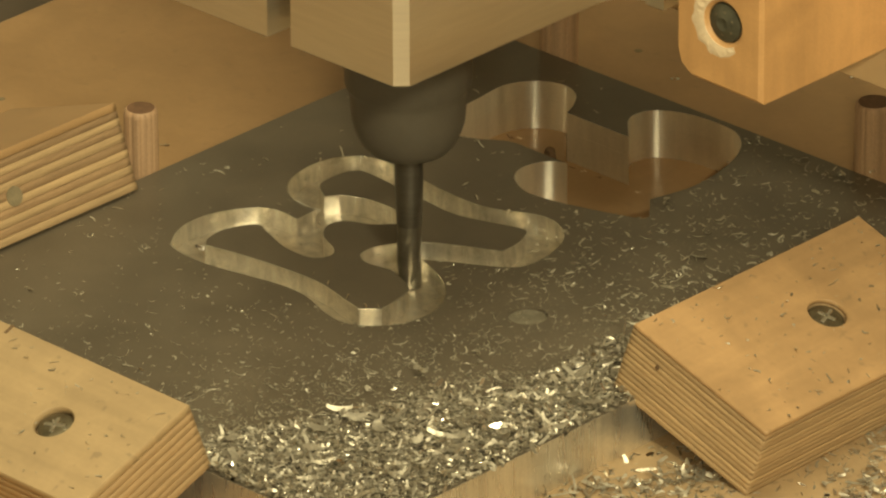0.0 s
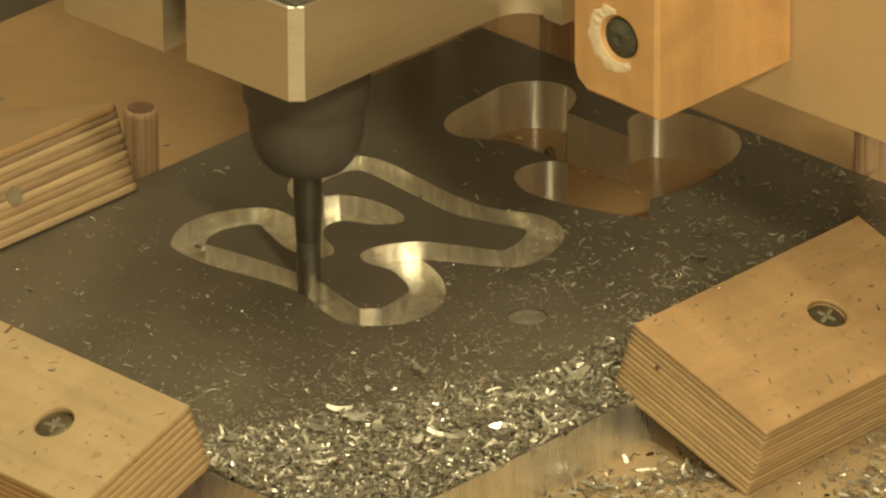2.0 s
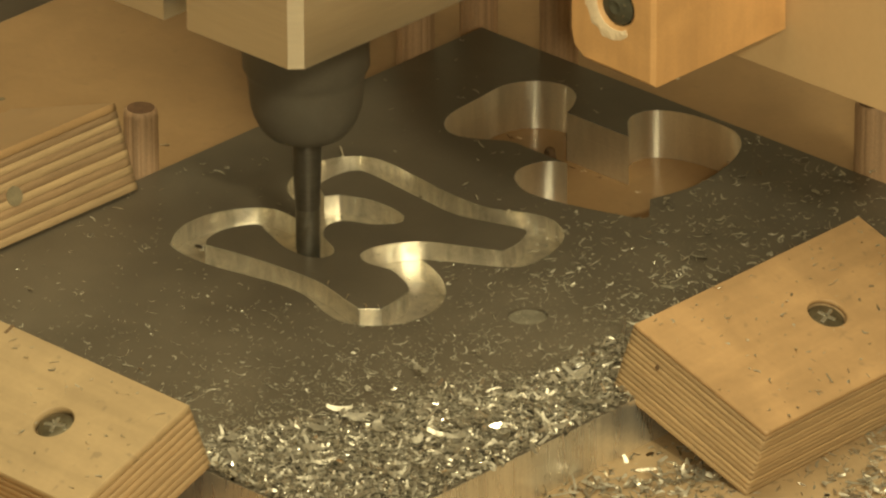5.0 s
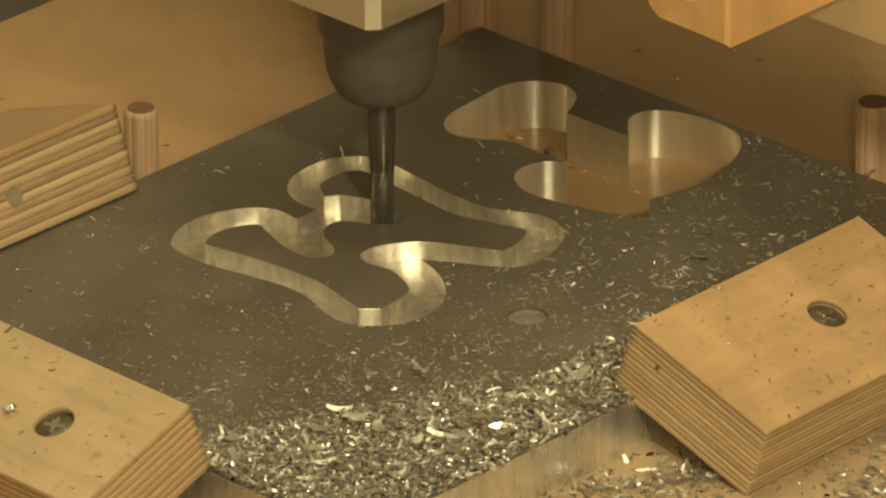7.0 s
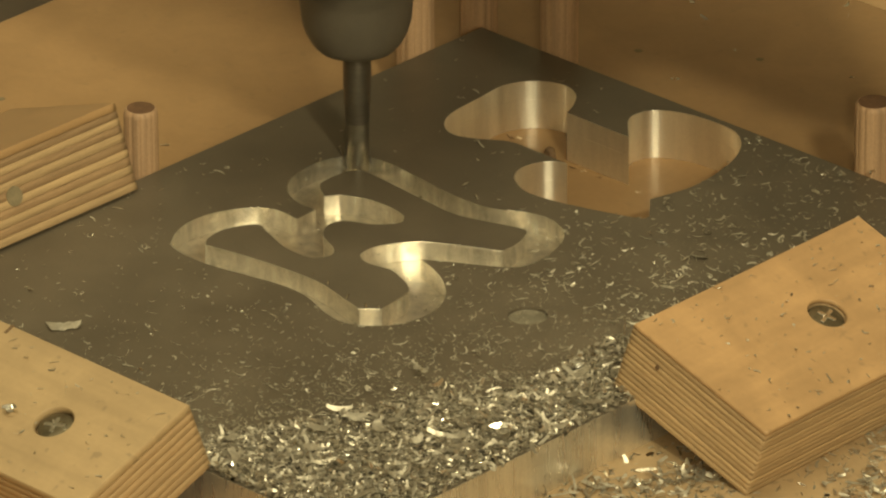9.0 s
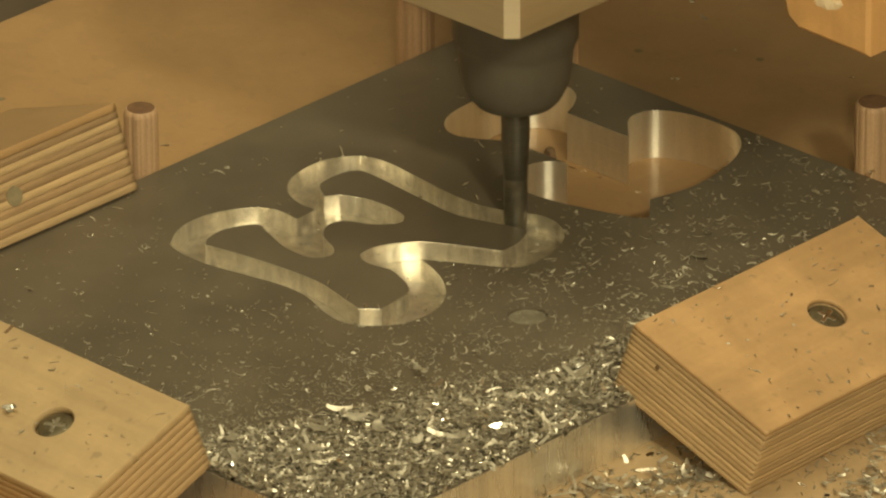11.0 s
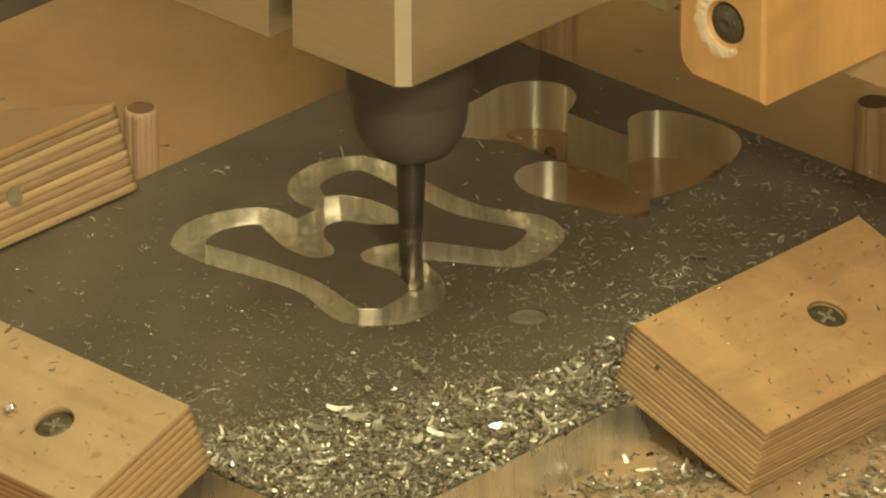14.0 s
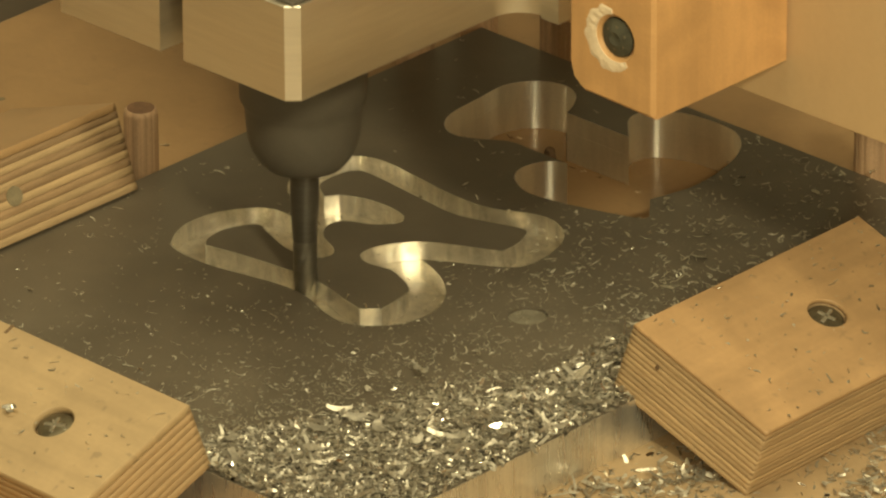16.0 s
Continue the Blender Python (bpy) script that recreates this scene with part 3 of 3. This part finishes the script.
    lodged.matrix_world = bpy.data.objects["plywood_clamp.001"].matrix_basis @ pose(23.6 * MM, 17.9 * MM, 17.5 * MM) @ pose(0, 0, 0, -48, 20, 30)
    for k, (x, y, z) in enumerate(((-101.3, 14.0, -11.9), (-103.2, 12.6, -11.9), (33.2, 34.5, 0.2), (42.5, 38.0, 0.2), (54.6, 59.1, 0.2), (47.7, 46.8, 0.2), (43.3, 86.4, 0.2), (36.6, 86.3, 0.2), (35.2, 52.9, 0.2))):
        me = chip_mesh([(0, 0, 0, 2.2), (0.5, 0.4, 0.2, 1.5)], 340 + k, (0.2, 0.4), 1.4, (0.8, 1.5))
        tagged(link("curled_chip", me, CHIP), "curled aluminium chip lying by itself", "metal chip", group="single chips").location = (x * MM, y * MM, z * MM)
    # the large bright ones, and burrs on the rim of the slot
    on_plate = ((42.7, 32.7), (28.4, 36.7), (61.6, -22.4), (63.6, -19.8), (43.6, -107.4), (9.3, -88.9), (46.5, 91.4), (12.7, -9.1), (59.7, -71.7),
                (56.5, -101.9), (77.5, -80.9), (79.6, -67.5), (48.8, -68.1), (58.9, -93.2))
    on_bed = ((-39.0, 121.0), (-66.0, 155.8), (83.5, -40.9), (84.8, -25.3), (99.8, -27.5), (88.0, -33.0), (-37.9, 179.7),
              (95.7, -39.1), (87.1, -43.9), (93.4, -44.5), (91.5, -38.0), (85.5, -50.1), (127.7, -4.6), (128.1, -7.8), (124.0, -0.3))
    for k, (x, y, z, size) in enumerate([(x, y, 0.25 if x < 45 else 2.6, 3.2) for x, y in on_plate] + [(x, y, -11.9, 3.0) for x, y in on_bed]):
        me = chip_mesh([(0, 0, 0, size * (0.8 + 0.1 * (k % 5)))], 40 + k, (0.22, 0.4))
        ob = tagged(link("metal_chip", me, SHINE), "large bright curl of cut aluminium", "metal chip", group="large chips")
        ob.location = (x * MM, y * MM, z * MM)
    # broad flat chips that lie on the heap
    for k, (x, y) in enumerate(((49.2, -66.4), (52.8, -71.0), (46.1, -75.5), (43.6, -84.7), (63.0, -74.6), (52.9, -76.0), (33.5, -100.3), (39.5, -105.8), (72.5, -36.6),
                                (78.1, -35.9), (71.1, -70.2), (75.1, -61.8), (64.4, -62.5), (67.7, -54.6), (44.6, 35.5), (62.8, 47.9))):
        me = chip_mesh([(0, 0, 0, 4.6 + 0.4 * (k % 3))], 140 + k, (0.36, 0.52), 1.0, (0.3, 0.6, 1.0))
        ob = tagged(link("broad_chip", me, CHIP), "broad pale aluminium chip lying on the heap", "metal chip", group="broad chips")
        ob.matrix_world = pose(x * MM, y * MM, (2.3 if y < 0 else 0.2) * MM, 0, 0, 25 * math.sin(k * 2.3))
    # small chips that stand on edge and glint under the lamp
    for k, (x, y) in enumerate(((52.6, -92.2), (45.6, -93.3), (57.1, -90.0), (55.0, -73.3), (36.9, -108.9), (42.3, -109.2), (43.1, -60.7), (54.4, -59.8),
                                (74.5, -56.6), (72.0, -64.8), (78.6, -55.6), (74.3, -49.9), (64.3, -25.2), (66.5, -23.1), (12.3, -41.0), (-6.0, -88.2))):
        me = chip_mesh([(0, 0, 0, (0.8, 1.2, 1.5, 1.0)[k % 4] if k < 12 or k > 13 else 2.4)], 170 + k, (0.35, 0.5), 1.1, (0.1, 0.5))
        ob = tagged(link("glinting_chip", me, SHINE), "small bright aluminium chip standing on edge", "metal chip", group="glinting chips")
        tilt = Vector((0.7 + 0.1 * math.sin(k * 5.1), -0.68 + 0.1 * math.cos(k * 3.7), 0.5)).to_track_quat("Z", "X").to_matrix().to_4x4()
        ob.matrix_world = pose(x * MM, y * MM, (2.5 if x > 30 else 0.5) * MM) @ tilt
    # curls caught in the slot
    for k, (x, y, z) in enumerate(((-35.8, -11.1, -3.7), (-33.9, -8.4, -4.4), (-33.0, -5.9, -4.4), (-35.9, -0.5, -4.4), (-36.0, 2.1, -4.4), (-51.2, 9.2, -3.1), (-51.0, 13.7, -0.9),
                                   (-49.9, 17.4, -1.8), (-49.9, -21.6, -2.0), (-48.6, -30.8, -4.4), (-11.4, -9.2, -2.0), (-44.6, 22.9, -2.8), (-41.4, 23.5, -2.2), (-24.9, 22.2, -1.3),
                                   (-20.0, 21.7, -3.1), (-14.7, 21.6, -3.3), (-8.2, 21.9, -1.0), (-0.5, 25.1, -1.3), (1.4, 26.2, -2.3), (4.1, 26.8, -3.8), (6.0, 24.9, -4.4),
                                   (10.6, 12.4, -1.4), (9.1, 18.7, -4.4), (-33.3, -7.4, -4.3), (13.2, -16.8, -3.4), (15.0, -17.0, -3.2), (12.6, -14.6, -2.2), (10.9, -14.0, -3.6))):
        me = chip_mesh([(0, 0, 0, 1.2 + 0.2 * (k % 4)), (0.4, 0.5, 0.2, 0.8)], 200 + k, (0.1, 0.2), 1.4, (0.8, 1.6, 2.4))
        ob = tagged(link("slot_curl", me, SHINE if k < 5 or k % 3 == 0 else CHIP), "bright aluminium curl caught in the milled slot", "metal chip", group="curls in the slot")
        ob.matrix_world = pose(x * MM, y * MM, z * MM, 40 * math.sin(k * 1.7), -30 + 20 * math.cos(k * 2.9), 0)
    for x, y, high, lean in ((-49.6, 19.5, 1.9, -0.3), (-51.3, 13.4, 1.1, 0.5), (-2.0, 22.6, 1.2, 0.7), (-6.0, -30.4, 0.9, 0.3), (1.6, -32.4, 1.0, 0.6),
                             (-39.4, 21.6, 0.8, 0.9), (-11.7, 23.6, 0.9, -0.6), (7.9, -32.8, 0.7, -0.5), (9.9, -31.4, 0.8, 0.4), (-12.1, -29.2, 0.6, 0.8)):
        bm = prism([(-0.2, -0.16), (0.16, -0.2), (0.24, 0.14), (-0.18, 0.2)], 0, high * 1.2)
        for v in bm.verts:
            v.co.x += lean * v.co.z * (0.5 + v.co.z / MM * 0.3)
        ob = tagged(part("metal_burr", bm, SHINE), "thin bright burr standing on the slot rim", "metal burr", group="burrs")
        ob.location = (x * MM, y * MM, -0.05 * MM)


chips()


def thrown_chip():
    """A ragged flake that the tool throws out of the slot."""
    rnd = random.Random(91)
    line = [(5.6 * (u - 0.5), -1.2 + rnd.uniform(-0.35, 0.2)) for u in (0, 0.12, 0.3, 0.5, 0.7, 0.85, 1)]
    line += [(3.6, -0.4), (2.4, 0.1), (4.0, 0.8), (2.3, 0.8)] + [(5.2 * (u - 0.5), 1.2 + rnd.uniform(-0.5, 0.4)) for u in (0.9, 0.7, 0.5, 0.35, 0.2, 0.05)] + [(-3.9, 0.5), (-3.2, -0.5)]
    bm = prism(line, 0, 0.16)
    bmesh.ops.triangulate(bm, faces=bm.faces[:])
    for v in bm.verts:
        v.co.z += (0.05 * (v.co.x / MM) ** 2 + 0.35 * noise.noise((v.co.x / MM * 0.6, v.co.y / MM * 0.6, 5)) + 0.3 + 0.25 * v.co.y / MM) * MM
    me = bpy.data.meshes.new("flake")
    bm.to_mesh(me)
    bm.free()
    return tagged(link("thrown_chip", me, CHIP), "ragged pale aluminium flake thrown from the slot", "metal chip")


flake = thrown_chip()
sliver = tagged(link("thrown_sliver", chip_mesh([(0, 0, 0.3, 4.6), (0.3, 0.1, 0.5, 3.8)], 93, (0.24, 0.3)), SHINE), "bright aluminium sliver thrown onto the clamp", "metal chip")


# ---- what moves: the head follows the slot round the piece ----
def motions():
    walk(flake, [(0.0, pose(-0.0420, 0.0, -0.0045)), (8.1, pose(-0.0420, 0.0, -0.0045)), (8.2, pose(-0.0335, -0.0561, 0.015, 20, 0, -35)),
                 (8.3, pose(-0.0306, -0.0770, 0.006, -10, 15, 10)), (8.4, pose(-0.0330, -0.0851, 0.0002, 0, 0, 47)),
                 (9.4, pose(-0.0330, -0.0851, 0.0002, 0, 0, 47)), (10.2, pose(-0.0338, -0.1458, 0.030, 0, 20, 100)),
                 (16.0, pose(-0.0538, -0.1658, 0.030, 0, 20, 100))])
    lie = pose(0.0021, -0.1357, 0.0115, 20, 0, 12)
    walk(sliver, [(0.0, pose(-0.046, -0.030, -0.0046)), (5.0, pose(-0.046, -0.030, -0.0046)), (5.2, pose(-0.030, -0.085, 0.040, 0, 30, 60)), (5.4, lie), (16.0, lie)])
    walk(head, [(t, pose(x * MM, y * MM, 0)) for t, x, y in [(0.0, 0.5, -11.3), (0.5, 12.0, -17.7), (1.0, 14.6, -29.4), (1.5, 5.2, -36.3), (2.0, -10.4, -31.9), (2.5, -21.4, -33.2), (3.0, -37.6, -35.4), (3.2, -43.0, -35.8), (3.5, -46.3, -26.9), (4.0, -43.2, -16.0), (4.4, -36.5, -15.0), (4.7, -29.5, -18.3), (4.95, -23.5, -20.4), (5.15, -20.2, -19.6), (5.45, -25.5, -15.2), (5.75, -30.2, -10.0), (6.0, -31.0, -6.0), (6.3, -30.5, -3.1), (6.5, -27.1, 0.1), (7.0, -23.9, 5.5), (7.5, -34.3, 2.7), (8.0, -45.1, 3.1), (8.2, -45.8, 3.5), (8.5, -46.8, 9.1), (9.0, -44.9, 19.5), (9.2, -42.6, 21.2), (9.6, -32.0, 20.2), (10.0, -23.0, 19.2), (10.4, -13.0, 18.4), (10.8, -3.5, 20.4), (11.1, 3.0, 22.8), (11.5, 9.7, 22.8), (11.75, 14.6, 18.7), (12.0, 14.2, 15.9), (12.5, 11.7, 5.4), (13.0, 0.6, -0.2), (13.5, -6.9, -7.3), (13.7, -3.9, -11.8), (14.0, 1.0, -11.2), (14.5, 13.0, -18.6), (15.0, 14.5, -29.9), (15.5, 4.5, -35.7), (16.0, -11.1, -32.2)]])


motions()
